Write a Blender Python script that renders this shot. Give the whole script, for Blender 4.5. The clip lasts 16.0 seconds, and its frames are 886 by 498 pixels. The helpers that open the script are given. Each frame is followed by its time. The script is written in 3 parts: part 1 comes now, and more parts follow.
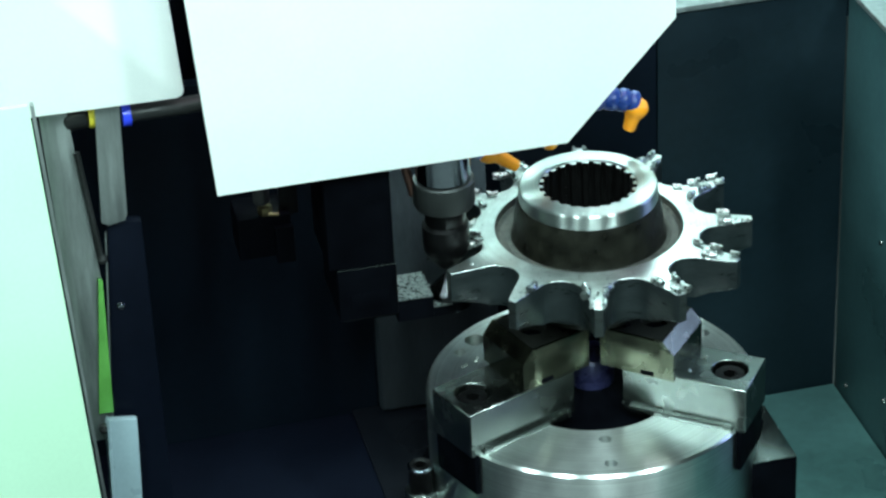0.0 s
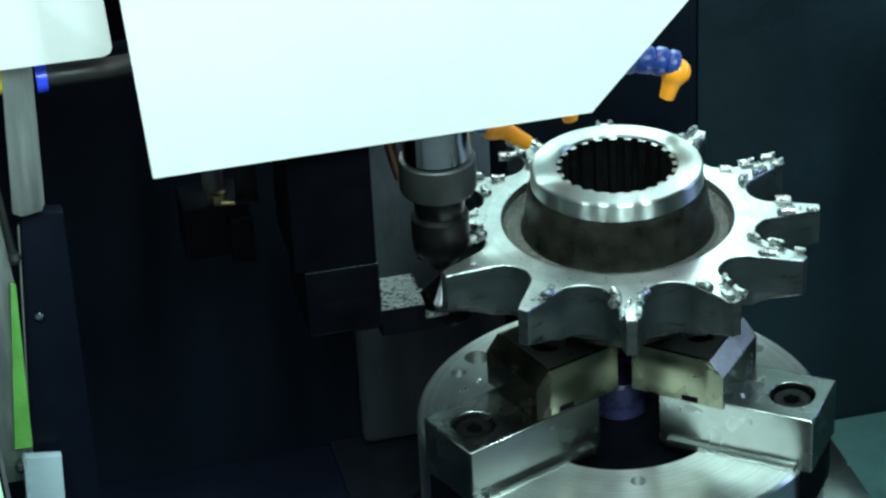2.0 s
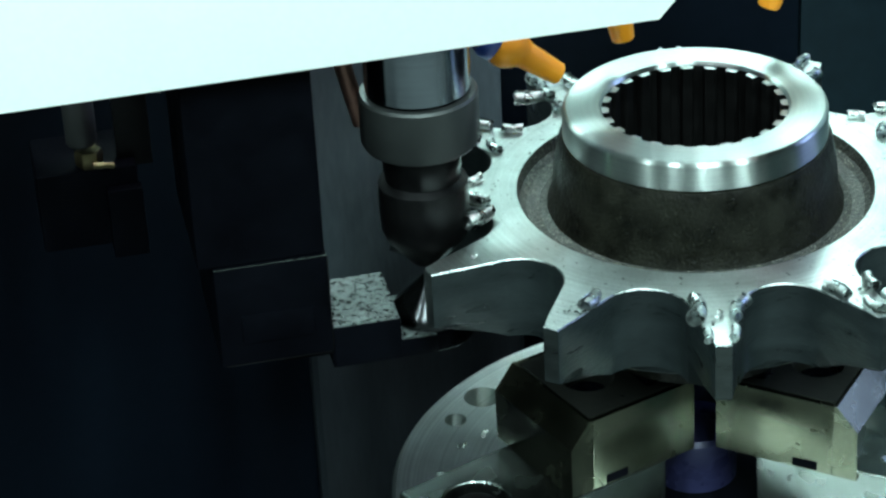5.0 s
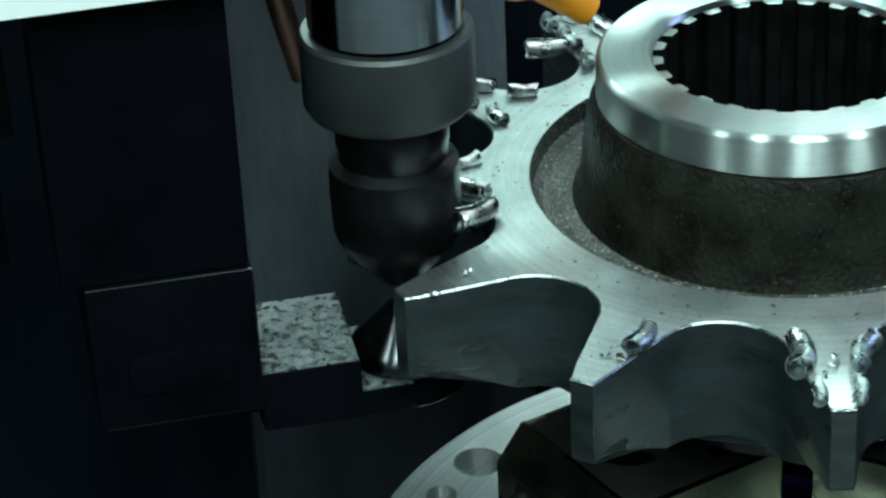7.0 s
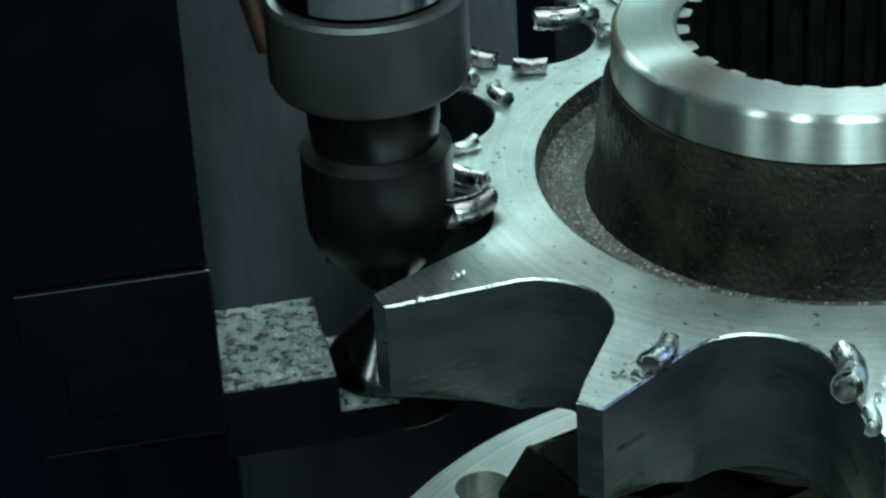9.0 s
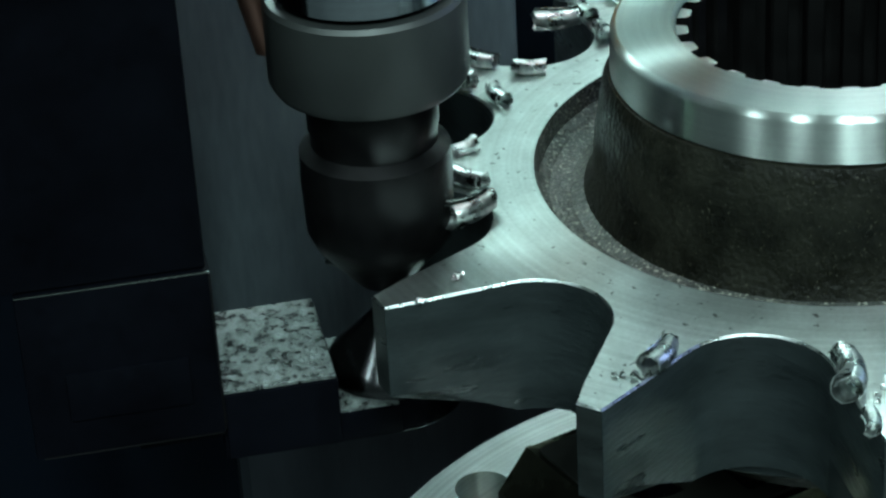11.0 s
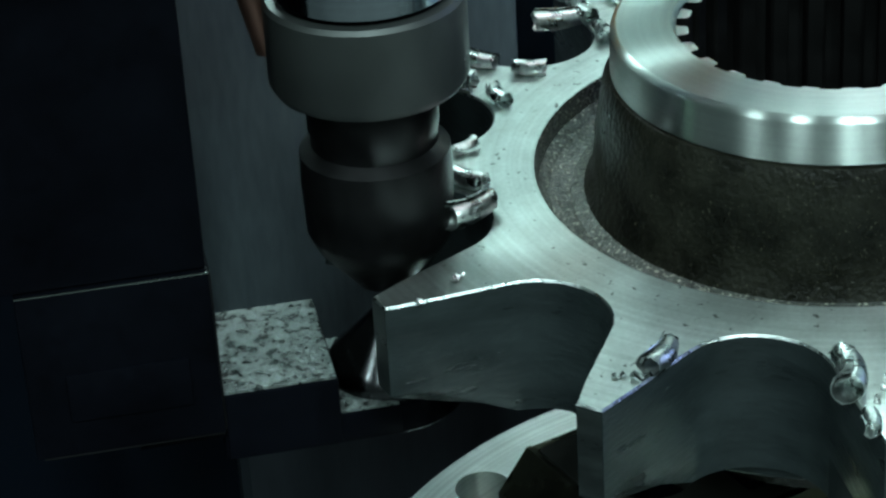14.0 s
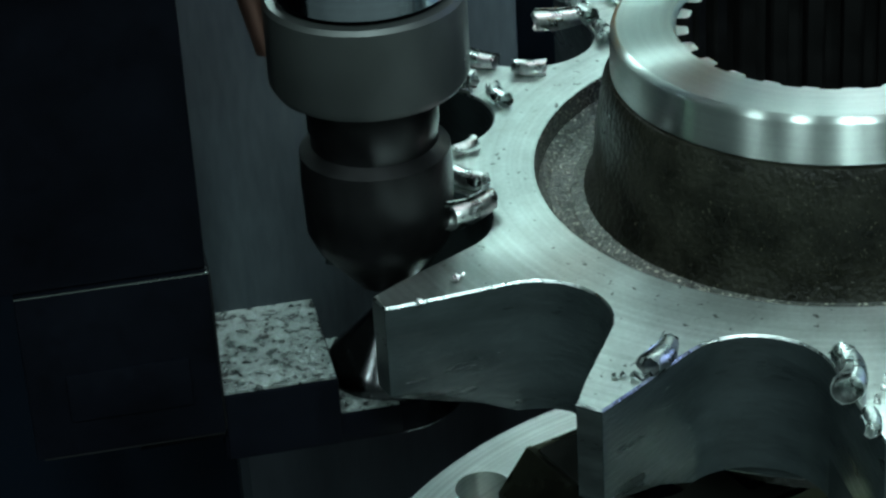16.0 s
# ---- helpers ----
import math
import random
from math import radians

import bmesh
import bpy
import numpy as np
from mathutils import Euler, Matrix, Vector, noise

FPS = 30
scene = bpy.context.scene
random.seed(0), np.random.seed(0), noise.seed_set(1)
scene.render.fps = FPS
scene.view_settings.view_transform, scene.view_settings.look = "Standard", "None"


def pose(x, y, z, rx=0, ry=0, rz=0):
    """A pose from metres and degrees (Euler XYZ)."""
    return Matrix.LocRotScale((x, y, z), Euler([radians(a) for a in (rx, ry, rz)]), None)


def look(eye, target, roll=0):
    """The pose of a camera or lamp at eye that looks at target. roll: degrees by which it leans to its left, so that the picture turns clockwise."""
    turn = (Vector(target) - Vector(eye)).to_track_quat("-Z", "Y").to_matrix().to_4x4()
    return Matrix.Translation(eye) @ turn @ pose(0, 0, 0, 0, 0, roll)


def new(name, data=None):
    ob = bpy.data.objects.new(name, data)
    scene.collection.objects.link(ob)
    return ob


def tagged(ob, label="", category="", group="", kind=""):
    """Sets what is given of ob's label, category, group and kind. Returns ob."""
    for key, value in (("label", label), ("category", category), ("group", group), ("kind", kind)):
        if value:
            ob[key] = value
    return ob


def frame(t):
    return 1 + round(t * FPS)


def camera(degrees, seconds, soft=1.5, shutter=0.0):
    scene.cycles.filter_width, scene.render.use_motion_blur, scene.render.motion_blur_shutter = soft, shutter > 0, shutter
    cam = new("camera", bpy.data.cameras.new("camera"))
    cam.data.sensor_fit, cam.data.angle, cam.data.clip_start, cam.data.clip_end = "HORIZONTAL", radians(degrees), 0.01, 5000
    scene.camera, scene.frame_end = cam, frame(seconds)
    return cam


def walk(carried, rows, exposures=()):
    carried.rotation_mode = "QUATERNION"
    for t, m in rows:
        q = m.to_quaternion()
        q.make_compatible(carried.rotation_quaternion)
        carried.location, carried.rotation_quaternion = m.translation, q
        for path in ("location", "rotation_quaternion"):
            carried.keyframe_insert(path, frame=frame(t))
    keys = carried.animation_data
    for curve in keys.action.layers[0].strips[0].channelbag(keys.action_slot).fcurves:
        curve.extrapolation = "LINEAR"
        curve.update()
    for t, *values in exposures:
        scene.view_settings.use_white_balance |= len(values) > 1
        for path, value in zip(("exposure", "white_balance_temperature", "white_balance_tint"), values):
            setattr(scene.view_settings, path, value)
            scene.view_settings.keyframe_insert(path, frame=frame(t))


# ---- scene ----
cam = camera(19.35, 16.0, soft=2.5)


def shot(t, swing, y, z, yaw, pitch, roll):
    """The camera at a place y behind and z above the hub, swung round the chuck's axis."""
    return (t, pose(0, 0, 0, 0, 0, swing) @ pose(0, y, 1 + z, 90 + pitch, 0, yaw) @ pose(0, 0, 0, 0, 0, roll))


walk(cam, [
    shot(0.0, 0, -1.641, 0.901, 3.72, -30.12, -2.85), shot(1.0, -0.5, -1.512, 0.826, 4.02, -30.14, -2.85), shot(2.0, -0.55, -1.332, 0.713, 4.44, -29.92, -3.0),
    shot(3.0, -0.5, -1.165, 0.613, 4.95, -29.77, -3.45), shot(4.0, -0.8, -1.019, 0.529, 5.54, -29.87, -3.4), shot(6.3, -3.7, -0.714, 0.338, 7.58, -29.1, -2.8),
    shot(7.0, -4.2, -0.620, 0.2925, 8.58, -29.5, -2.9), shot(7.5, -4.25, -0.5573, 0.2555, 9.39, -29.47, -3.0), shot(8.0, -4.25, -0.5385, 0.2475, 9.68, -29.57, -3.3),
    shot(9.5, -4.25, -0.5385, 0.2470, 9.69, -29.55, -3.4), shot(12.0, -4.25, -0.538, 0.248, 9.70, -29.62, -3.5), shot(16.0, -4.25, -0.538, 0.248, 9.70, -29.62, -3.5)],
    exposures=[(0.0, -0.08), (4.0, -0.08), (6.3, -0.02), (7.4, -0.32), (16.0, -0.38)])

# ---- light ----
world = bpy.data.worlds.new("world")
scene.world = world
world.use_nodes = True
world.node_tree.nodes["Background"].inputs[0].default_value = (0.75, 0.95, 0.9, 1)
world.node_tree.nodes["Background"].inputs[1].default_value = 0.006


def area(name, m, sx, sy, watts, colour):
    d = bpy.data.lights.new(name, "AREA")
    d.shape, d.size, d.size_y, d.energy, d.color = "RECTANGLE", sx, sy, watts, colour
    o = new(name, d)
    o.matrix_world = m
    return o


YAW = 16.0                       # the machine's axes stand turned by this against the camera's line
FRAME = pose(0, 0, 1, 0, 0, YAW)  # origin on the chuck's axis, level with the top of the hub


def at(u, v, z):
    """A place in the machine's own axes, given in millimetres, in the world."""
    return FRAME @ Vector((u / 1000, v / 1000, z / 1000))


WORK_LIGHT = (0.68, 1.0, 0.97)
ROOM_LIGHT = (0.74, 1.0, 1.0)
area("work_lamp", look(at(-135, 205, 150), at(-60, 0, -40)), 0.10, 0.05, 0.5, WORK_LIGHT)
area("work_lamp", look(at(95, 205, 150), at(0, -60, -60)), 0.10, 0.05, 0.33, WORK_LIGHT)
# Added unseen lamp that brightens the pale wall for the steel to reflect.
area("wall_fill_lamp", look(at(0, 70, 480), at(-10, 140, 0)), 0.45, 0.06, 1.5, (1.0, 0.90, 1.0))
area("side_window", look((0.95, 0.25, 1.27), (0.06, -0.04, 0.89)), 0.34, 0.36, 3.2, (0.38, 0.52, 1.0))
for x, width, watts in ((-1.9, 0.14, 40), (-0.75, 0.10, 45), (0.22, 0.07, 62), (0.62, 0.05, 38), (1.7, 0.14, 85)):
    area("hall_lamp", pose(x, -1.9, 2.85, 0, 0, math.degrees(math.atan2(x, 1.9))), width, 1.6, watts, ROOM_LIGHT)


# ---- materials ----
def material(name, colour, rough=0.5, metal=0.0, scale=40.0, vary=0.25, bump=0.0, bump_scale=300.0, rough_vary=0.15, specks=None, streak=None, spread=None, coat=0.0, spec=0.5):
    m = bpy.data.materials.new(name)
    m.use_nodes = True
    t = m.node_tree
    n, l = t.nodes, t.links
    b = n["Principled BSDF"]
    b.inputs["Metallic"].default_value = metal
    b.inputs["Coat Weight"].default_value = coat
    b.inputs["Specular IOR Level"].default_value = spec
    co = n.new("ShaderNodeTexCoord")
    mp = n.new("ShaderNodeMapping")
    l.new(co.outputs["Object"], mp.inputs[0])
    if streak:
        mp.inputs["Scale"].default_value = streak
    big = n.new("ShaderNodeTexNoise")
    big.inputs["Scale"].default_value = scale
    big.inputs["Detail"].default_value = 5
    l.new(mp.outputs[0], big.inputs["Vector"])
    fine = n.new("ShaderNodeTexNoise")
    fine.inputs["Scale"].default_value = bump_scale
    fine.inputs["Detail"].default_value = 4
    l.new(mp.outputs[0], fine.inputs["Vector"])
    ramp = n.new("ShaderNodeMapRange")
    ramp.inputs["From Min"].default_value, ramp.inputs["From Max"].default_value = 0.3, 0.7
    ramp.inputs["To Min"].default_value, ramp.inputs["To Max"].default_value = 1 - vary, 1 + vary
    add = n.new("ShaderNodeMath")
    add.operation = "MULTIPLY_ADD"
    l.new(fine.outputs[0], add.inputs[0])
    add.inputs[1].default_value = 0.35
    sub = n.new("ShaderNodeMath")
    sub.operation = "ADD"
    l.new(big.outputs[0], sub.inputs[0])
    sub.inputs[1].default_value = -0.175
    l.new(sub.outputs[0], add.inputs[2])
    l.new(add.outputs[0], ramp.inputs[0])
    mul = n.new("ShaderNodeVectorMath")
    mul.operation = "SCALE"
    mul.inputs[0].default_value = colour
    l.new(ramp.outputs[0], mul.inputs["Scale"])
    base = mul.outputs[0]
    if specks:
        size, amount, tint = specks
        vo = n.new("ShaderNodeTexNoise")
        vo.inputs["Scale"].default_value = size
        vo.inputs["Detail"].default_value = 3
        l.new(co.outputs["Object"], vo.inputs["Vector"])
        cut = n.new("ShaderNodeMapRange")
        cut.inputs["From Min"].default_value, cut.inputs["From Max"].default_value = amount, amount + 0.05
        l.new(vo.outputs[0], cut.inputs[0])
        mix = n.new("ShaderNodeMix")
        mix.data_type = "RGBA"
        l.new(cut.outputs[0], mix.inputs["Factor"])
        l.new(base, mix.inputs[6])
        mix.inputs[7].default_value = (*tint, 1)
        base = mix.outputs[2]
    l.new(base, b.inputs["Base Color"])
    rr = n.new("ShaderNodeMapRange")
    rr.inputs["From Min"].default_value, rr.inputs["From Max"].default_value = 0.3, 0.7
    rr.inputs["To Min"].default_value, rr.inputs["To Max"].default_value = max(rough - rough_vary, 0.03), min(rough + rough_vary, 1)
    l.new(big.outputs[0], rr.inputs[0])
    l.new(rr.outputs[0], b.inputs["Roughness"])
    if bump:
        bp = n.new("ShaderNodeBump")
        bp.inputs["Strength"].default_value = bump
        bp.inputs["Distance"].default_value = 0.001
        l.new(fine.outputs[0], bp.inputs["Height"])
        l.new(bp.outputs[0], b.inputs["Normal"])
    return m


def turned(name, colour, rough, rings=700.0, tilt=0.12, aniso=0.75, specks=None, vary=0.10):
    """Lathe-turned metal: fine rings round the object's own axis, with the highlight drawn across them."""
    m = material(name, colour, rough, 1.0, 60, vary, 0, 900, 0.012, specks=specks)
    t = m.node_tree
    n, l = t.nodes, t.links
    b = n["Principled BSDF"]
    b.inputs["Anisotropic"].default_value = aniso
    b.inputs["Anisotropic Rotation"].default_value = 0.25
    tg = n.new("ShaderNodeTangent")
    tg.direction_type, tg.axis = "RADIAL", "Z"
    l.new(tg.outputs[0], b.inputs["Tangent"])
    co = n.new("ShaderNodeTexCoord")
    sp = n.new("ShaderNodeSeparateXYZ")
    l.new(co.outputs["Object"], sp.inputs[0])
    cb = n.new("ShaderNodeCombineXYZ")
    l.new(sp.outputs[0], cb.inputs[0])
    l.new(sp.outputs[1], cb.inputs[1])
    ln = n.new("ShaderNodeVectorMath")
    ln.operation = "LENGTH"
    l.new(cb.outputs[0], ln.inputs[0])
    sm = n.new("ShaderNodeMath")
    l.new(ln.outputs["Value"], sm.inputs[0])
    l.new(sp.outputs[2], sm.inputs[1])
    ns = n.new("ShaderNodeTexNoise")
    ns.noise_dimensions = "1D"
    ns.inputs["Scale"].default_value = rings
    ns.inputs["Detail"].default_value = 3
    l.new(sm.outputs[0], ns.inputs["W"])
    rg = n.new("ShaderNodeMapRange")
    rg.inputs["From Min"].default_value, rg.inputs["From Max"].default_value = 0.3, 0.7
    rg.inputs["To Min"].default_value, rg.inputs["To Max"].default_value = 1 - tilt, 1 + tilt
    l.new(ns.outputs[0], rg.inputs[0])
    old = b.inputs["Base Color"].links[0].from_socket
    mu = n.new("ShaderNodeVectorMath")
    mu.operation = "SCALE"
    l.new(old, mu.inputs[0])
    l.new(rg.outputs[0], mu.inputs["Scale"])
    l.new(mu.outputs[0], b.inputs["Base Color"])
    return m


STEEL = turned("turned_steel", (0.34, 0.375, 0.36), 0.31, 700, 0.05, 1.0)
CHUCK_STEEL = turned("turned_chuck_steel", (0.74, 0.79, 0.765), 0.31, 700, 0.12, 0.94)
FACE = turned("sprocket_face_steel", (0.51, 0.555, 0.535), 0.36, 520, 0.10, 0.6, specks=(420, 0.665, (0.14, 0.15, 0.14)), vary=0.2)
GROUND = material("ground_steel", (0.22, 0.245, 0.232), 0.25, 1.0, 50, 0.14, 0.05, 700, 0.05)
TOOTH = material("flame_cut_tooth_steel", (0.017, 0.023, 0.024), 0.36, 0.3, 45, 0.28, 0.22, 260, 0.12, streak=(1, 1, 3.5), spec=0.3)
CAST = material("cast_iron", (0.0058, 0.0060, 0.0040), 0.42, 0.0, 90, 0.6, 0.5, 700, 0.15, specks=(1500, 0.65, (0.045, 0.043, 0.03)), spec=0.12)
GROOVE = material("rough_cast_groove", (0.030, 0.032, 0.028), 0.42, 0.3, 120, 0.5, 0.9, 600, 0.15, specks=(1300, 0.58, (0.22, 0.22, 0.18)))
# Bore steel coloured near-black: the shade inside the hub is painted in.
BORE = material("shaded_bore", (0.003, 0.003, 0.003), 0.5, 0.0, 60, 0.4, 0.1, spec=0.08)
TIP = material("turned_tip_steel", (0.075, 0.088, 0.086), 0.34, 0.9, 60, 0.2, 0.08, 500, 0.08, streak=(1, 1, 4))
BURR = material("steel_burr", (0.42, 0.455, 0.445), 0.31, 1.0, 260, 0.5, 0.25, 700, 0.12)
BURR_DARK = material("dark_steel_burr", (0.25, 0.27, 0.27), 0.3, 1.0, 300, 0.4, 0.3, 900, 0.12)
JAW = material("hardened_jaw_steel", (0.14, 0.145, 0.105), 0.24, 1.0, 35, 0.25, 0.06, 500, 0.1)
# Soft jaw's top coloured darker than its lit cheeks: shade put into the steel.
JAW_TOP = material("shaded_soft_jaw_steel", (0.030, 0.032, 0.028), 0.34, 0.5, 40, 0.3, 0.06, 400, 0.1)
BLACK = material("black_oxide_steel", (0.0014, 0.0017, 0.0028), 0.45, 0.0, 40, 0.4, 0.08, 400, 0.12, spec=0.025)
CUTTER = material("dark_carbide_cutter", (0.010, 0.010, 0.0105), 0.38, 0.8, 60, 0.35, 0.1, 400, 0.1)
CHROME = turned("polished_spindle", (0.24, 0.27, 0.30), 0.16, 600, 0.05, 0.6)
CONE = turned("dark_polished_cone", (0.055, 0.057, 0.060), 0.22, 900, 0.02, 0.8)
COLLAR = material("grey_collar", (0.030, 0.034, 0.033), 0.44, 0.5, 40, 0.12, 0.05, 600, 0.08)
CHIPPY = material("plate_strewn_with_chips", (0.155, 0.175, 0.172), 0.36, 0.85, 420, 0.7, 1.0, 1100, 0.22, specks=(520, 0.60, (0.012, 0.012, 0.014)))
WHITE = material("white_machine_paint", (0.80, 0.84, 0.81), 0.45, 0, 8, 0.04, 0.03, 400, 0.08)
PALE = material("pale_green_paint", (0.52, 0.78, 0.57), 0.5, 0, 6, 0.06, 0.03, 300, 0.08)
PALE_WALL = material("pale_grey_green_paint", (0.60, 0.77, 0.73), 0.5, 0, 6, 0.06, 0.03, 300, 0.08)
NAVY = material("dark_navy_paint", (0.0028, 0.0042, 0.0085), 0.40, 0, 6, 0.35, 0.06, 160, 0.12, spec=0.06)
# Dark slate for an added sheet that stands for shade on the floor.
DIM_FLOOR = material("dim_floor_slate", (0.0034, 0.0046, 0.0068), 0.34, 0, 9, 0.4, 0.06, 160, 0.12, spec=0.3)
# Teal darkens from tray to back wall: the light's falloff put into paint.
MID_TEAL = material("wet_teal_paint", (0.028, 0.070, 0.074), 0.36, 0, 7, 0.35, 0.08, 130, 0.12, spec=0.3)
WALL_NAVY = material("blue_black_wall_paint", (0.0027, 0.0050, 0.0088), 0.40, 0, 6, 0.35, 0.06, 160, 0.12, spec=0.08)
DIMMED_TEAL = material("dimmed_wet_teal_paint", (0.0055, 0.0125, 0.017), 0.36, 0, 7, 0.35, 0.08, 130, 0.12, spec=0.2)
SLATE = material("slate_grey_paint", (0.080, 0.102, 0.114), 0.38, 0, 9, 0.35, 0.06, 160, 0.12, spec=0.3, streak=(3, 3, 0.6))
# Darker copy of the guard's slate, with the shade of its lower part painted in.
SHADED_SLATE = material("shaded_slate_paint", (0.015, 0.0195, 0.0235), 0.46, 0, 14, 0.45, 0.06, 160, 0.15, spec=0.3, streak=(3, 3, 0.5))
TEAL = material("wet_green_grey_paint", (0.045, 0.11, 0.105), 0.36, 0, 7, 0.35, 0.08, 130, 0.12, spec=0.35)
BRUSHED = material("brushed_strip_steel", (0.42, 0.46, 0.45), 0.4, 0.9, 30, 0.2, 0.05, 300, 0.1, streak=(6, 6, 0.6))
LATCH = material("blue_grey_plate", (0.30, 0.40, 0.44), 0.35, 0.2, 20, 0.1, 0.03)
ORANGE = material("orange_plastic", (1.0, 0.35, 0.012), 0.42, 0, 50, 0.08, 0.03)
BLUE = material("blue_plastic", (0.015, 0.045, 0.22), 0.35, 0, 50, 0.12, 0.03)
BRIGHT_BLUE = material("bright_blue_ring", (0.03, 0.06, 0.75), 0.35, 0, 50, 0.1)
RUBBER = material("black_rubber", (0.012, 0.013, 0.013), 0.45, 0, 60, 0.25, 0.05)
YELLOW = material("yellow_plastic", (0.75, 0.62, 0.05), 0.45, 0, 50, 0.1)
GREEN = material("green_sheet", (0.10, 0.32, 0.06), 0.5, 0, 30, 0.2)
COPPER = material("copper_pipe", (0.22, 0.12, 0.095), 0.35, 0.9, 60, 0.25, 0.05)
BRASS = material("brass_fitting", (0.16, 0.13, 0.07), 0.35, 1.0, 60, 0.2)
PLUG = material("dark_blue_plug", (0.028, 0.030, 0.085), 0.35, 0.2, 60, 0.2)
CONCRETE = material("hall_concrete", (0.14, 0.15, 0.145), 0.7, 0, 3, 0.2, 0.1, 60)
HALL = material("hall_wall_paint", (0.20, 0.23, 0.22), 0.7, 0, 2, 0.1, 0.05, 50)

# ---- building helpers (millimetres in, metres out) ----
def finish(bm, smooth=30):
    bmesh.ops.recalc_face_normals(bm, faces=bm.faces[:])
    for f in bm.faces:
        f.smooth = True
    for e in bm.edges:
        e.smooth = len(e.link_faces) == 2 and e.calc_face_angle(0) < radians(smooth)
    bmesh.ops.scale(bm, vec=(0.001, 0.001, 0.001), verts=bm.verts[:])
    return bm


def mesh_of(name, bm, mat, smooth=30):
    finish(bm, smooth)
    me = bpy.data.meshes.new(name)
    bm.to_mesh(me)
    bm.free()
    me.materials.append(mat)
    return me


def part(name, bm, mat, parent, label="", smooth=30):
    ob = new(name, mesh_of(name, bm, mat, smooth))
    ob.parent = parent
    return tagged(ob, label)


def thing(name, m, label, category, group="", kind=""):
    ob = new(name)
    ob.empty_display_size = 0.02
    ob.matrix_world = m
    return tagged(ob, label, category, group, kind)


def solid(name, bm, mat, m, label, category, group="", kind="", smooth=30):
    ob = new(name, mesh_of(name, bm, mat, smooth))
    ob.matrix_world = m
    return tagged(ob, label, category, group, kind)


def lathe(profile, segs=64, closed=True):
    """A body turned round z from (radius, height) pairs."""
    bm = bmesh.new()
    rings = []
    for r, z in profile:
        rings.append([bm.verts.new((r * math.cos(2 * math.pi * i / segs), r * math.sin(2 * math.pi * i / segs), z)) for i in range(segs)] if r > 1e-6 else [bm.verts.new((0, 0, z))])
    pairs = list(zip(rings, rings[1:])) + ([(rings[-1], rings[0])] if closed else [])
    for a, b in pairs:
        for i in range(segs):
            j = (i + 1) % segs
            q = [a[i % len(a)], a[j % len(a)], b[j % len(b)], b[i % len(b)]]
            q = list(dict.fromkeys(q))
            if len(q) > 2:
                bm.faces.new(q)
    return bm


def box(x0, x1, y0, y1, z0, z1, bevel=0.6, segments=2):
    bm = bmesh.new()
    bmesh.ops.create_cube(bm, size=1)
    bmesh.ops.scale(bm, vec=(x1 - x0, y1 - y0, z1 - z0), verts=bm.verts[:])
    bmesh.ops.translate(bm, vec=((x0 + x1) / 2, (y0 + y1) / 2, (z0 + z1) / 2), verts=bm.verts[:])
    if bevel:
        bmesh.ops.bevel(bm, geom=bm.edges[:], offset=bevel, segments=segments, affect="EDGES", profile=0.6)
    return bm


def prism(points, z0, z1, bevel=0.0, holes=()):
    """A flat outline raised from z0 to z1."""
    bm = bmesh.new()
    low = [bm.verts.new((x, y, z0)) for x, y in points]
    top = [bm.verts.new((x, y, z1)) for x, y in points]
    bm.faces.new(low[::-1])
    bm.faces.new(top)
    n = len(points)
    for i in range(n):
        bm.faces.new((low[i], low[(i + 1) % n], top[(i + 1) % n], top[i]))
    if bevel:
        bmesh.ops.recalc_face_normals(bm, faces=bm.faces[:])
        bmesh.ops.bevel(bm, geom=bm.edges[:], offset=bevel, segments=2, affect="EDGES", profile=0.6)
    return bm


def upright(bm, axis):
    """Turn a prism drawn in (across, up) so that it stands, its thickness along the given axis."""
    m = Matrix(((1, 0, 0, 0), (0, 0, -1, 0), (0, 1, 0, 0), (0, 0, 0, 1))) if axis == "y" else Matrix(((0, 0, 1, 0), (1, 0, 0, 0), (0, 1, 0, 0), (0, 0, 0, 1)))
    bmesh.ops.transform(bm, matrix=m, verts=bm.verts[:])
    return bm


def pipe(path, radius, segs=12):
    """A round pipe along a list of points; radius may be one number or one for each point."""
    bm = bmesh.new()
    pts = [Vector(p) for p in path]
    rad = radius if isinstance(radius, (list, tuple)) else [radius] * len(pts)
    rings = []
    side = None
    for i, p in enumerate(pts):
        d = (pts[min(i + 1, len(pts) - 1)] - pts[max(i - 1, 0)]).normalized()
        side = d.orthogonal().normalized() if side is None else (side - d * side.dot(d)).normalized()
        up = d.cross(side)
        rings.append([bm.verts.new(p + rad[i] * (math.cos(2 * math.pi * k / segs) * side + math.sin(2 * math.pi * k / segs) * up)) for k in range(segs)])
    for a, b in zip(rings, rings[1:]):
        for k in range(segs):
            bm.faces.new((a[k], a[(k + 1) % segs], b[(k + 1) % segs], b[k]))
    bm.faces.new(rings[0][::-1])
    bm.faces.new(rings[-1])
    return bm


def arc(points, n=8):
    """Points of a smooth curve through a few given ones."""
    p = [Vector(q) for q in points]
    p = [2 * p[0] - p[1]] + p + [2 * p[-1] - p[-2]]
    out = []
    for i in range(1, len(p) - 2):
        for k in range(n):
            t = k / n
            out.append(0.5 * (2 * p[i] + (p[i + 1] - p[i - 1]) * t + (2 * p[i - 1] - 5 * p[i] + 4 * p[i + 1] - p[i + 2]) * t * t + (3 * p[i] - p[i - 1] - 3 * p[i + 1] + p[i + 2]) * t ** 3))
    return out + [p[-2]]


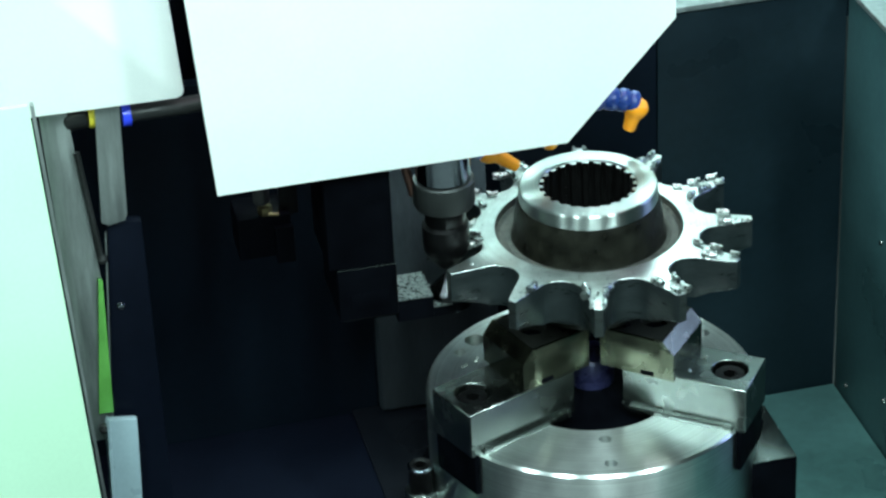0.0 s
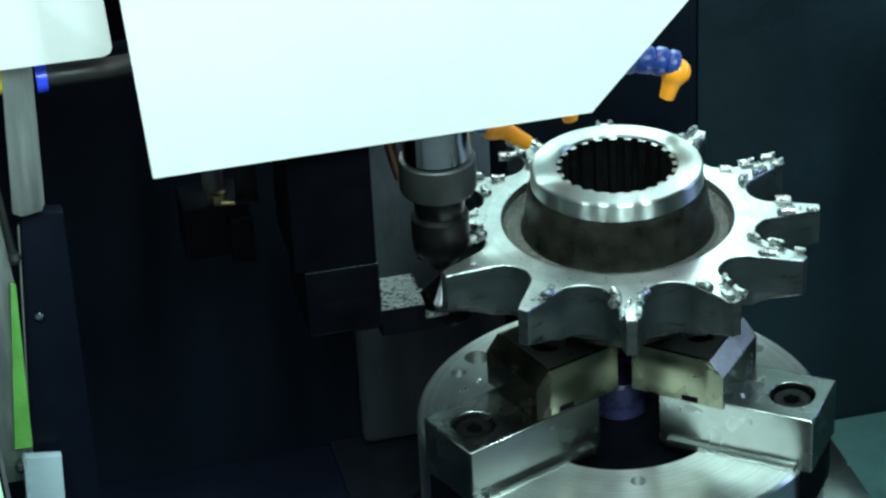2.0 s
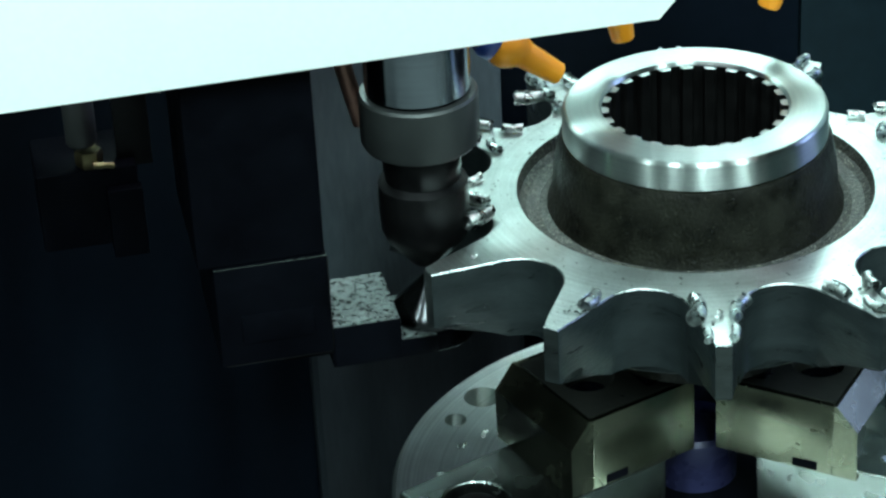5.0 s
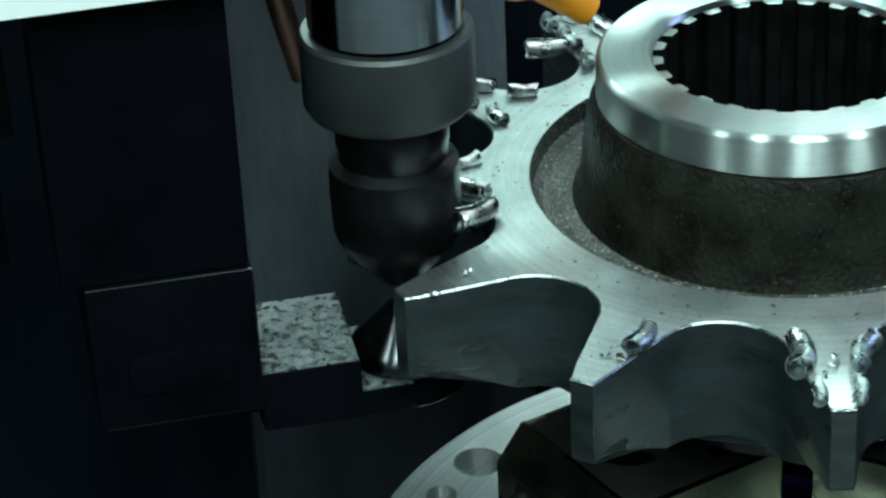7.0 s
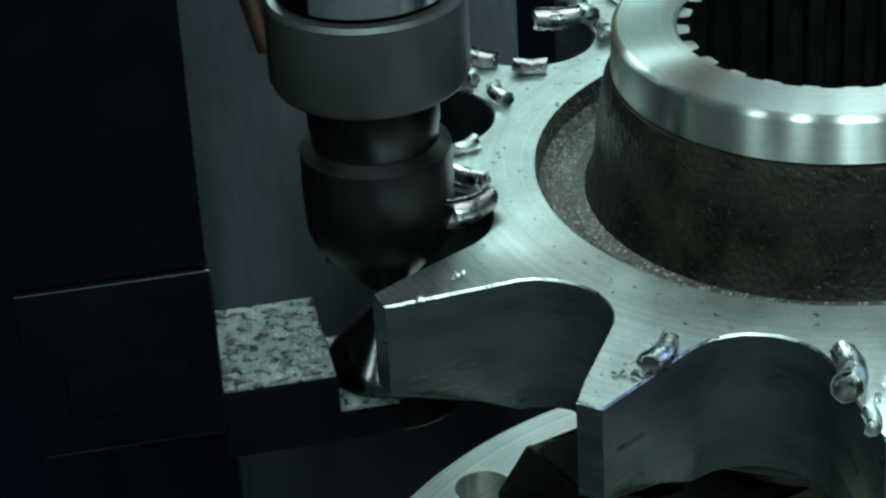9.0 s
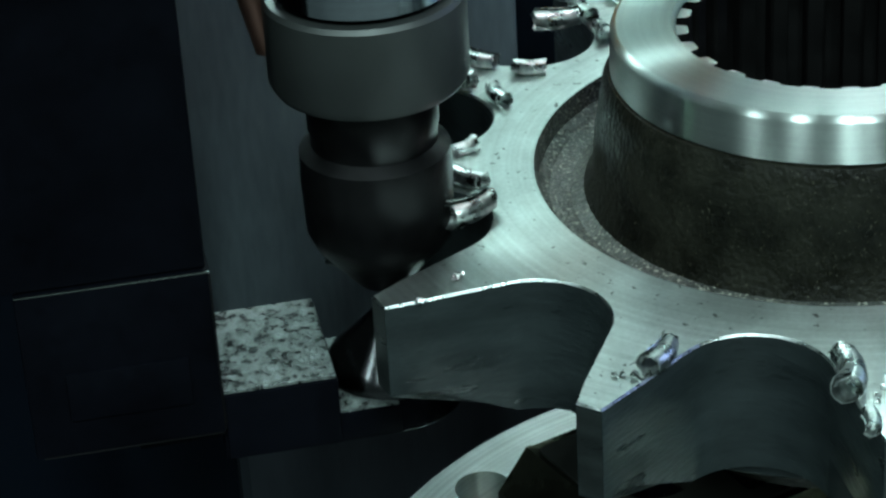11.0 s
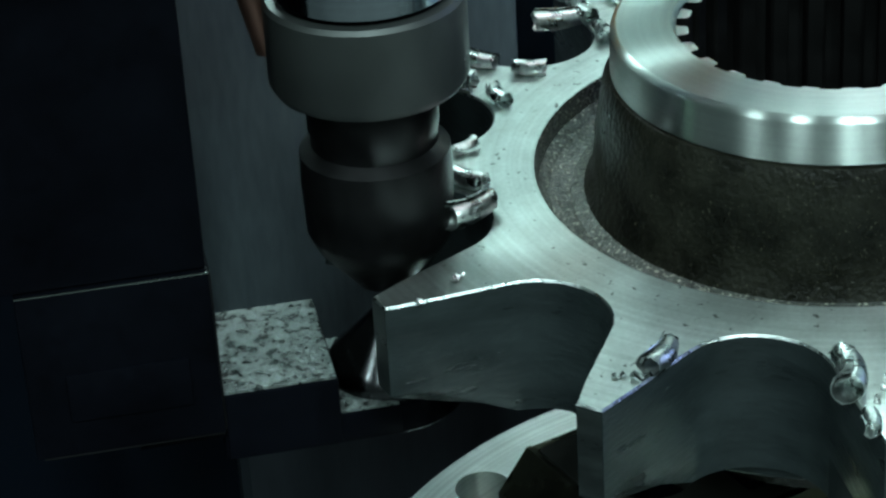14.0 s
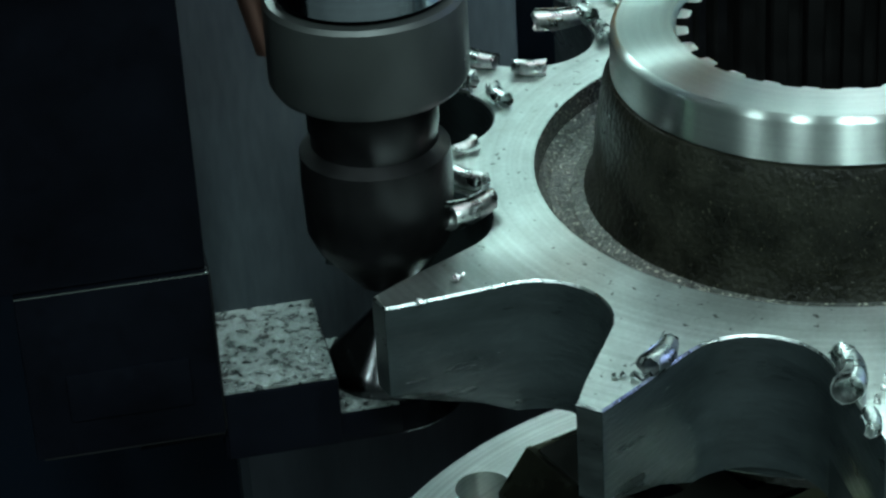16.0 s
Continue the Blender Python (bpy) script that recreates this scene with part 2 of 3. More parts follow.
def joined(*bms):
    out = bmesh.new()
    for b in bms:
        me = bpy.data.meshes.new("joining")
        b.to_mesh(me)
        b.free()
        out.from_mesh(me)
        bpy.data.meshes.remove(me)
    return out


def socket_screw(name, radius, height, m_local, parent, mat=None):
    """A cap screw with a hexagon socket, its head standing on its local origin."""
    h = radius * 0.48
    prof = [(radius, 0), (radius, height - 0.8), (radius - 0.8, height), (h * 1.12, height), (h, height - 0.5), (h, height - radius * 0.75), (0, height - radius * 0.75), (0, 0)]
    bm = lathe(prof[:4], 36, False)
    ring = [v for v in bm.verts if abs(v.co.z - height) < 1e-6 and v.co.xy.length < h * 1.2]
    ring.sort(key=lambda v: math.atan2(v.co.y, v.co.x))

    def hexa(a, r):
        s = math.pi / 3
        return r * math.cos(s / 2) / math.cos((a % s) - s / 2)
    rows = [ring]
    for z in (height - 0.4, height - radius * 0.8):
        rows.append([bm.verts.new((hexa(2 * math.pi * i / 36, h) * math.cos(2 * math.pi * i / 36), hexa(2 * math.pi * i / 36, h) * math.sin(2 * math.pi * i / 36), z)) for i in range(36)])
    first = min(range(36), key=lambda i: abs(math.atan2(ring[i].co.y, ring[i].co.x)))
    rows[0] = ring[first:] + ring[:first]
    for a, b in zip(rows, rows[1:]):
        for i in range(36):
            bm.faces.new((a[i], a[(i + 1) % 36], b[(i + 1) % 36], b[i]))
    bm.faces.new(rows[-1])
    ob = part(name, bm, mat or GROUND, parent)
    ob.matrix_local = m_local
    return ob


def mm(x, y, z, rx=0, ry=0, rz=0):
    return pose(x / 1000, y / 1000, z / 1000, rx, ry, rz)


def counterbore_plate(outline, z0, z1, holes, depth):
    """A block with round recesses of (x, y, radius[, depth]) in its top."""
    bm = bmesh.new()
    loops = [[bm.verts.new((x, y, z1)) for x, y in outline]]
    for x, y, r, *_ in holes:
        n = 96 if r > 30 else 30
        loops.append([bm.verts.new((x + r * math.cos(-2 * math.pi * i / n), y + r * math.sin(-2 * math.pi * i / n), z1)) for i in range(n)])
    edges = []
    for lp in loops:
        edges += [bm.edges.new((lp[i], lp[(i + 1) % len(lp)])) for i in range(len(lp))]
    bmesh.ops.triangle_fill(bm, use_beauty=True, use_dissolve=False, edges=edges)
    for lp, hole in zip(loops[1:], holes):
        deep = hole[3] if len(hole) > 3 else depth
        low = [bm.verts.new((v.co.x, v.co.y, z1 - deep)) for v in lp]
        for i in range(len(lp)):
            bm.faces.new((lp[i], lp[(i + 1) % len(lp)], low[(i + 1) % len(lp)], low[i]))
        bm.faces.new(low)
    base = [bm.verts.new((x, y, z0)) for x, y in outline]
    n = len(outline)
    for i in range(n):
        bm.faces.new((loops[0][i], loops[0][(i + 1) % n], base[(i + 1) % n], base[i]))
    bm.faces.new(base[::-1])
    return bm


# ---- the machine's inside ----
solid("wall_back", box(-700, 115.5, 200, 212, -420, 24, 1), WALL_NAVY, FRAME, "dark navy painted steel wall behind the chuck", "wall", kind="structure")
solid("trim_back", box(-180, 300, 198, 224, 26, 31, 1), BRUSHED, FRAME, "pale steel ledge along the top of the dark wall", "ledge", kind="structure")
solid("wall_upper", box(-245, 900, 226, 236, 20, 330, 2), PALE_WALL, FRAME, "pale green painted upper wall of the machine", "wall", kind="structure")
solid("wall_hood", box(-900, 900, 240, 250, -20, 900, 2), NAVY, FRAME, "dark painted hood wall above the ledge", "wall", kind="structure")
# Right part of the back wall; the light's gradient is a step in colour.
solid("wall_back_right", box(116.5, 276, 200, 212, -420, 24, 1), DIMMED_TEAL, FRAME, "wet green-grey right part of the back wall, coloured darker for its dimmer light", "wall", kind="structure")
solid("trim_right", box(272, 300, 31, 197, 26, 31, 1), BRUSHED, FRAME, "pale steel ledge along the side wall", "ledge", kind="structure")
# Lower part of the guard plate; its shade is put into the colour.
solid("wall_guard_low", box(-128, -24, 184, 199, -292.5, -190, 7, 3), SHADED_SLATE, FRAME, "lower part of the slate guard plate, coloured darker for shade", "guard", kind="structure")
solid("wall_guard", box(-150, -30, 186, 199, -188, 22, 5), SLATE, FRAME, "slate-grey painted guard plate on the dark wall", "guard", kind="structure")
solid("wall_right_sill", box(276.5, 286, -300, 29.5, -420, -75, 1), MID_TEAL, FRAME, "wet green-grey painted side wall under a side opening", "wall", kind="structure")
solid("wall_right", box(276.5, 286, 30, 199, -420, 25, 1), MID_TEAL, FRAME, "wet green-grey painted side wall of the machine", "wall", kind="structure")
# Two added dark sheets stand for the shade over the tray's left side.
solid("floor_dark_sheet", box(-700, 74, -320, 199, -299.5, -296, 1), NAVY, FRAME, "dark navy sheet added over the chip tray for its shaded left part", "floor", kind="structure")
solid("chuck_dark_sheet", box(-150, 74, -320, 199, -295.5, -293, 1), DIM_FLOOR, FRAME, "dark slate sheet added under the chuck for the shaded floor", "floor", kind="structure")
solid("floor_sump", box(146, 276, -320, 199, -360, -350, 2), TEAL, FRAME, "wet green-grey sunken sump beside the chuck", "floor", kind="structure")
solid("floor_tray", box(-700, 145, -320, 199, -310, -300, 2), TEAL, FRAME, "wet green-grey chip tray under the chuck", "floor", kind="structure")

# ---- hall round the machine ----
solid("floor", box(-4000, 4000, -5000, 3000, -1040, -1000, 0), CONCRETE, FRAME, "grey concrete floor of the workshop hall", "floor", kind="structure")
solid("ceiling", box(-4000, 4000, -5000, 3000, 2000, 2040, 0), HALL, FRAME, "pale painted ceiling of the workshop hall", "ceiling", kind="structure")
solid("wall_south", box(-4000, 4000, -5040, -5000, -1000, 2000, 0), HALL, FRAME, "pale grey wall of the workshop hall", "wall", kind="structure")
solid("wall_north", box(-4000, 4000, 3000, 3040, -1000, 2000, 0), HALL, FRAME, "pale grey wall of the workshop hall", "wall", kind="structure")
solid("wall_west", box(-4040, -4000, -5000, 3000, -1000, 2000, 0), HALL, FRAME, "pale grey wall of the workshop hall", "wall", kind="structure")
solid("wall_east", box(4000, 4040, -5000, 3000, -1000, 2000, 0), HALL, FRAME, "pale grey wall of the workshop hall", "wall", kind="structure")

base = thing("machine_base", FRAME, "dark painted cast machine bed under the chip tray", "machine base", kind="structure")
part("bed", box(-760, 300, -330, 250, -960, -422, 8), NAVY, base)
part("plinth", box(-740, 280, -310, 230, -1000, -962, 4), BLACK, base, "black plinth")

# ---- sprocket ----
TEETH, PHASE = 12, 3.0


def sprocket_outline(steps=22):
    """One closed outline: narrow flat-tipped teeth between round roller seats."""
    pts = []
    for k in range(TEETH):
        mid = 2 * math.pi * k / TEETH
        half = math.pi / TEETH
        out = Vector((math.cos(mid + half), math.sin(mid + half)))
        side = Vector((-out.y, out.x))
        pts.append(out * 115.2 - side * 28.0)
        pts.append(out * 108.5 - side * 24.4)
        for i in range(steps + 1):
            f = -1.06 + 2.12 * i / steps
            pts.append(out * (97.4 - 16 * math.cos(f)) + side * (16.3 * math.sin(f) - 0.8))
        pts.append(out * 108.5 + side * 23.4)
        pts.append(out * 115.2 + side * 27.6)
    return [(p.x, p.y) for p in pts]


gear = thing("sprocket_gear", pose(0, 0, 1, 0, 0, PHASE - 90), "machined steel sprocket with a raised splined hub, clamped in a chuck", "gear")
outline = sprocket_outline()
Z_FACE, Z_UNDER = -34.6, -57.0


def inset(points, d):
    """The outline drawn in by d."""
    out = []
    n = len(points)
    for i in range(n):
        p, q, r = Vector(points[i - 1]), Vector(points[i]), Vector(points[(i + 1) % n])
        e1, e2 = (q - p).normalized(), (r - q).normalized()
        m = (Vector((-e1.y, e1.x)) + Vector((-e2.y, e2.x))).normalized()
        out.append((q.x + m.x * d, q.y + m.y * d))
    return out


def strip(upper, z_up, lower, z_low):
    bm = bmesh.new()
    a = [bm.verts.new((x, y, z_up)) for x, y in upper]
    b = [bm.verts.new((x, y, z_low)) for x, y in lower]
    for i in range(len(a)):
        bm.faces.new((a[i], a[(i + 1) % len(a)], b[(i + 1) % len(a)], b[i]))
    return bm, b


inner_line = inset(outline, 0.4)
bm = bmesh.new()
top = [bm.verts.new((x, y, Z_FACE)) for x, y in inner_line]
ring = [bm.verts.new((68.5 * math.cos(2 * math.pi * i / 96), 68.5 * math.sin(2 * math.pi * i / 96), Z_FACE)) for i in range(96)]
edges = [bm.edges.new((a[i], a[(i + 1) % len(a)])) for a in (top, ring) for i in range(len(a))]
bmesh.ops.triangle_fill(bm, use_beauty=True, use_dissolve=False, edges=edges)
part("face", bm, FACE, gear, "bright turned steel face", 20)
bm, _ = strip(inner_line, Z_FACE, outline, Z_FACE - 0.5)
part("edge_chamfer", bm, BURR_DARK, gear, "bright deburred edge", 35)
bm, b = strip(outline, Z_FACE - 0.5, outline, Z_UNDER)
clipped = [v.co.xy * min(1.0, 93.0 / v.co.xy.length) for v in b]
low = [bm.verts.new((p.x, p.y, -67.5)) for p in clipped]
for i in range(len(b)):
    bm.faces.new((b[i], b[(i + 1) % len(b)], low[(i + 1) % len(b)], low[i]))
bm.faces.new(low[::-1])
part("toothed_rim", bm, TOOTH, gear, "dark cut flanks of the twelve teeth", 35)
land = None
for k in range(TEETH):
    if land is None:
        p, q = Vector(outline[-1]), Vector(outline[0])
        d = (p + q).normalized() * 0.08
        c = [p.lerp(q, 0.03) + d, p.lerp(q, 0.97) + d]
        bm = bmesh.new()
        bm.faces.new([bm.verts.new((c[i].x, c[i].y, z)) for i, z in ((0, Z_FACE - 1), (1, Z_FACE - 1), (1, Z_UNDER + 0.6), (0, Z_UNDER + 0.6))])
        land = part("tip_land", bm, TIP, gear, "turned tooth tip")
        tip_mesh = land.data
    else:
        land = new("tip_land", tip_mesh)
        land.parent = gear
        land.matrix_local = pose(0, 0, 0, 0, 0, 30 * k)
        tagged(land, "turned tooth tip")
part("groove", lathe([(68.5, Z_FACE), (67.6, Z_FACE - 5), (65, Z_FACE - 7), (60, Z_FACE - 7.5), (57, Z_FACE - 6)], 96, False), GROOVE, gear, "rough cast groove round the hub")
part("hub", lathe([(57.4, Z_FACE - 7), (55.0, Z_FACE - 2), (53.9, -25), (52.2, -14.5), (50.9, -11.6), (50.0, -11.2), (40, -11.2)], 96, False), CAST, gear, "dark rough cast hub")
bm = bmesh.new()
n_out = 96
o1 = [bm.verts.new((48.7 * math.cos(2 * math.pi * i / n_out), 48.7 * math.sin(2 * math.pi * i / n_out), 0)) for i in range(n_out)]
i1 = [bm.verts.new((36.2 * math.cos(2 * math.pi * i / n_out), 36.2 * math.sin(2 * math.pi * i / n_out), 0)) for i in range(n_out)]
edges = [bm.edges.new((q[i], q[(i + 1) % len(q)])) for q in (o1, i1) for i in range(len(q))]
bmesh.ops.triangle_fill(bm, use_beauty=True, use_dissolve=False, edges=edges)
part("hub_face", bm, STEEL, gear, "bright turned annular hub face", 20)
part("hub_band", lathe([(48.7, 0), (49.0, -0.1), (50.0, -1.2), (50.15, -1.6), (50.4, -10.8), (49.9, -11.2)], 144, False), STEEL, gear, "polished turned band round the hub")
part("bore_chamfer", lathe([(36.2, 0), (35.5, -0.8), (35.3, -1.5)], 96, False), STEEL, gear, "narrow bevel round the bore")
part("bore", lathe([(35.3, -1.5), (35.3, -95), (0, -95)], 96, False), BORE, gear, "bore, coloured near-black for the shade inside")
SPL = 24
bm = bmesh.new()
w = 2 * math.pi * 0.27 / SPL
plan = [(35.3, -w * 1.1), (33.2, -w * 0.95), (32.5, -w * 0.75), (32.5, w * 0.75), (33.2, w * 0.95), (35.3, w * 1.1)]
top = [bm.verts.new((r * math.cos(q), r * math.sin(q), -1.5)) for r, q in plan]
low = [bm.verts.new((r * math.cos(q), r * math.sin(q), -90)) for r, q in plan]
bm.faces.new(top)
for i in range(len(plan) - 1):
    bm.faces.new((top[i], low[i], low[i + 1], top[i + 1]))
# Spline tops stay bright steel; their sides carry the bore's painted shade.
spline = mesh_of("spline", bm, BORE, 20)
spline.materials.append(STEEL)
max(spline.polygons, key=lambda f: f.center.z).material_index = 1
for k in range(SPL):
    ob = new("spline", spline)
    ob.parent = gear
    ob.matrix_local = pose(0, 0, 0, 0, 0, 360 * k / SPL)
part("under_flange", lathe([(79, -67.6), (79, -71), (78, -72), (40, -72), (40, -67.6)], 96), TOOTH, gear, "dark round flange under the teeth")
part("lower_hub", lathe([(46, Z_UNDER), (44, -98), (0, -98), (0, Z_UNDER)], 64), CAST, gear, "dark cast lower hub")

# ---- chuck ----
JAW0 = -52.0 - 90
chuck = thing("lathe_chuck", pose(0, 0, 1), "large bright three-jaw power chuck with black slots", "chuck")
rim = [(122.4 * math.cos(2 * math.pi * i / 128), 122.4 * math.sin(2 * math.pi * i / 128)) for i in range(128)]
recesses = [(0, 0, 66, 15)]
for k in range(3):
    for r, off, size, deep in ((78, 59, 4.6, 22), (109, 59, 4.8, 22)) + (((108, -72, 8.0, 24),) if k == 0 else ()):
        q = radians(JAW0 + 120 * k + off)
        recesses.append((r * math.cos(q), r * math.sin(q), size, deep))
part("face_plate", counterbore_plate(rim, -200, -170, recesses, 8), CHUCK_STEEL, chuck, "turned steel face with tapped holes")
part("body", lathe([(122.45, -170.2), (122.7, -170.2), (124.5, -172), (124.5, -262), (60, -262), (60, -200), (122.45, -200)], 144), CHUCK_STEEL, chuck, "turned steel chuck body")
q = radians(JAW0 - 72)
socket_screw("face_screw", 4.2, 4, mm(108 * math.cos(q), 108 * math.sin(q), -194), chuck, BRASS)
part("cone_seat", lathe([(64, -183), (40, -180), (18, -168), (14, -166), (0, -166), (0, -189), (64, -189)], 64), BLACK, chuck, "black recessed centre")
part("centre_plug", lathe([(17, -168), (17, -146), (15.5, -144), (0, -144), (0, -168)], 40), PLUG, chuck, "dark blue centre plug")
part("base_flange", lathe([(124, -262), (138, -262), (140, -264), (140, -300), (0, -300), (0, -262)], 96), BLACK, chuck, "black base flange")
for k in range(3):
    a = JAW0 + 120 * k
    bm = counterbore_plate([(34, -23.5), (128, -23.5), (129, -22.5), (129, 22.5), (128, 23.5), (34, 23.5)], -172, -135, [(109, 0, 13.2)], 13)
    me = mesh_of("base_jaw", bm, GROUND)
    holder = new("base_jaw", me)
    holder.parent = chuck
    holder.matrix_local = pose(0, 0, 0, 0, 0, a)
    tagged(holder, "ground steel base jaw")
    edge = holder.modifiers.new("edge", "BEVEL")
    edge.width, edge.segments, edge.limit_method, edge.angle_limit = 0.0008, 2, "ANGLE", radians(50)
    socket_screw("socket_screw", 11.0, 10, mm(109, 0, -148), holder, CUTTER)
    # Black block in place of an open slot, its inner shade given by colour.
    slot = part("slot", box(121, 126.5, -24, 24, -205, -172, 1.0), BLACK, chuck, "black block for the shade inside the jaw slot")
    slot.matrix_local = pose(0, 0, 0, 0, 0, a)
    guide = part("guide_rail", box(40, 120, -27.5, 27.5, -171, -166, 0.8), GROUND, chuck)
    guide.matrix_local = pose(0, 0, 0, 0, 0, a)
    soft = new("soft_jaw", mesh_of("soft_jaw", counterbore_plate([(22, -24), (66, -24), (68, -23), (68, 23), (66, 24), (22, 24)], -134.8, -103, [(52, 0, 10.5)], 14), JAW_TOP, 20))
    soft.parent = chuck
    soft.matrix_local = pose(0, 0, 0, 0, 0, a - 3)
    tagged(soft, "olive ground soft jaw with a chamfered outer end")
    # Thin cheek plates carry the lighter colour of the jaw's lit sides.
    part("cheek", box(20, 68, -26.4, -24.1, -134.8, -103.4, 0.3), JAW, soft)
    part("cheek", box(20, 68, 24.1, 26.4, -134.8, -103.4, 0.3), JAW, soft)
    # Key slots are flat black strips that paint the shade of a notch.
    part("key_slot", box(52, 62, -26.7, -26.3, -134, -130.5, 0.05), BLACK, soft, "black strip for the shade inside the key slot")
    part("key_slot", box(52, 62, 26.3, 26.7, -134, -130.5, 0.05), BLACK, soft, "black strip for the shade inside the key slot")
    part("end_face", upright(prism([(68.2, -134.8), (78, -134.8), (78, -113), (69.5, -103.2), (68.2, -103.2)], -26.4, 26.4), "y"), JAW, soft, "bright chamfered end")
    part("grip", box(22, 38, -20, 20, -103, -78, 1.5), BLACK, soft, "black inner grip")
    socket_screw("jaw_bolt", 8.6, 7, mm(52, 0, -117), soft, BLACK)

clamp = thing("clamp_block", FRAME, "black steel clamp block with a ground top beside the chuck", "block")
part("body", box(102, 140, -68, 4, -300, -223, 1.2), BLACK, clamp)
part("top_plate", box(102.5, 139.5, -67.5, 3.5, -223, -222, 0.3), GROUND, clamp, "ground steel top")
screw = thing("clamp_screw", FRAME @ mm(124, -20, -222), "black socket cap screw on a clamp block", "screw", "clamp screws")
socket_screw("head", 6.0, 4.5, mm(0, 0, 0), screw, BLACK)
stud = thing("clamp_screw", FRAME @ mm(-134, 3, -262), "steel socket cap screws standing beside the chuck", "screw", "clamp screws")
socket_screw("head", 9.5, 42, mm(0, 0, 0), stud, CUTTER)
part("rim", lathe([(9.6, 38.5), (9.9, 39.0), (9.9, 41.0), (9.4, 41.6), (8.6, 42.1), (8.2, 42.1), (8.2, 38.5)], 40), CHROME, stud, "worn bright rim")
part("washer", lathe([(13, 0), (14, 1), (14, 5), (0, 5), (0, 0)], 32), STEEL, stud, "shiny washer")
part("washer", lathe([(12, 14), (12.6, 14.6), (12.6, 19), (12, 19.6), (0, 19.6), (0, 14)], 32), STEEL, stud, "shiny washer")

# ---- tool head ----
HEAD = pose(0, 0, 1, 0, 0, 15)   # the slide that carries the tools
TOOL = HEAD @ mm(-105.5, 2, 2) @ Matrix.Scale(1.01, 4)
spindle = thing("deburring_spindle", TOOL, "spindle with a grey collar and a dark tapered deburring cutter", "spindle")
part("nose", lathe([(19.6, 20), (19.6, 100), (0, 100), (0, 12), (17.2, 12), (17.2, 18)], 64), CHROME, spindle, "polished steel nose")
part("collar", lathe([(18.0, 13), (18.6, 18.6), (21.2, 18.6), (22.0, 17.6), (22.0, -0.5), (20.8, -2.6), (13, -2.6), (13, 10)], 72), COLLAR, spindle, "matt grey collar nut")
part("shank", lathe([(14.0, -2.6), (14.6, -5), (14.6, -13), (14.2, -14), (14.2, -24), (0, -24), (0, -2.6)], 48), CUTTER, spindle, "dark shank")
# Thin ring added to give the highlight along the collar's lower rim.
part("collar_glint_ring", lathe([(14.7, -3.4), (15.1, -3.8), (15.1, -4.6), (14.7, -5)], 48), CHROME, spindle, "thin bright ring added for the glint under the collar")
part("cutter", lathe([(14.2, -17), (16.8, -19), (17.0, -27), (16.6, -38), (15, -42), (6, -53), (0, -54), (0, -17)], 48), CUTTER, spindle, "dark tapered cutter")

holder = thing("tool_holder", TOOL, "black tool post carrying a pointed steel cone on an arm", "tool holder")
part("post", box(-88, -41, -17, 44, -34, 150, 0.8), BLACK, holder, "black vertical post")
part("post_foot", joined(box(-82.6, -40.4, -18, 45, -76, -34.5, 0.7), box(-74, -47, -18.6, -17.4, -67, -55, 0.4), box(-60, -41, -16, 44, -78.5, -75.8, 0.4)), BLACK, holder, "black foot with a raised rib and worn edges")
part("worn_edge", box(-82.5, -40.6, -18.15, -17.7, -34.8, -34.4, 0.1), GROUND, holder, "worn bright edge")
part("worn_edge", box(-40.75, -40.3, -18.15, -17.7, -75, -35, 0.1), CUTTER, holder, "worn edge")
part("worn_edge", box(-81, -40.8, -18.15, -17.75, -76.1, -75.75, 0.1), CUTTER, holder, "worn edge")
part("arm", joined(box(-40.4, -14.5, -17.5, 18.5, -84, -67, 0.8), box(-41, 0, -16.5, 16.5, -84.5, -77, 0.8), lathe([(16.4, -77), (16.5, -77.5), (16.5, -83.8), (15.8, -84.5), (0, -84.5), (0, -77)], 48)), BLACK, holder, "black arm")
part("chip_plate", box(-40.2, -15.0, -17, 18, -67, -66.0, 0.4), CHIPPY, holder, "grey top strewn with fine chips")
part("arm_step", box(-14.3, -1, -16, 16, -77, -76.2, 0.3), CHIPPY, holder, "grey step strewn with fine chips")
part("cone", lathe([(0, -57.5), (0.5, -57.9), (13.4, -71.2), (14.6, -72.9), (15.0, -74.5), (15.0, -77.5), (0, -77.5)], 72), CONE, holder, "dark polished steel cone point")
# Stud added only to give a glint below the arm's end.
part("glint_stud", lathe([(5.4, -84.6), (5.4, -87), (4.6, -87.8), (0, -87.8), (0, -84.6)], 32), CHROME, holder, "bright stud added under the cone for a glint")

cover = thing("spindle_cover", HEAD, "large white painted sheet cover with a slanted corner", "machine cover")
CV = -23.0
part("front_sheet", upright(prism([(-269, 46.5), (-21, 48.5), (58, 134), (58, 420), (-292, 420)], -CV, -CV + 3, 0.8), "y"), WHITE, cover)
# Flange is black to paint the shaded gap beside the white sheet.
part("edge_flange", upright(prism([(-268.6, 49), (-266.8, 49), (-289.6, 420), (-291.4, 420)], -CV - 14, -CV - 0.3, 0.3), "y"), BLACK, cover, "edge flange, coloured black for the shaded gap")
part("return_lip", box(-266, -24, CV + 0.4, CV + 1.9, 51, 58, 0.3), WHITE, cover, "folded lower lip")
guard = thing("guard_panel", HEAD, "white painted sheet panel beside the spindle cover", "panel")
part("sheet", upright(prism([(-760, 94), (-284, 92), (-280, 93.5), (-278.5, 97), (-309, 600), (-760, 600)], -44, -40, 1.0), "y"), WHITE, guard)
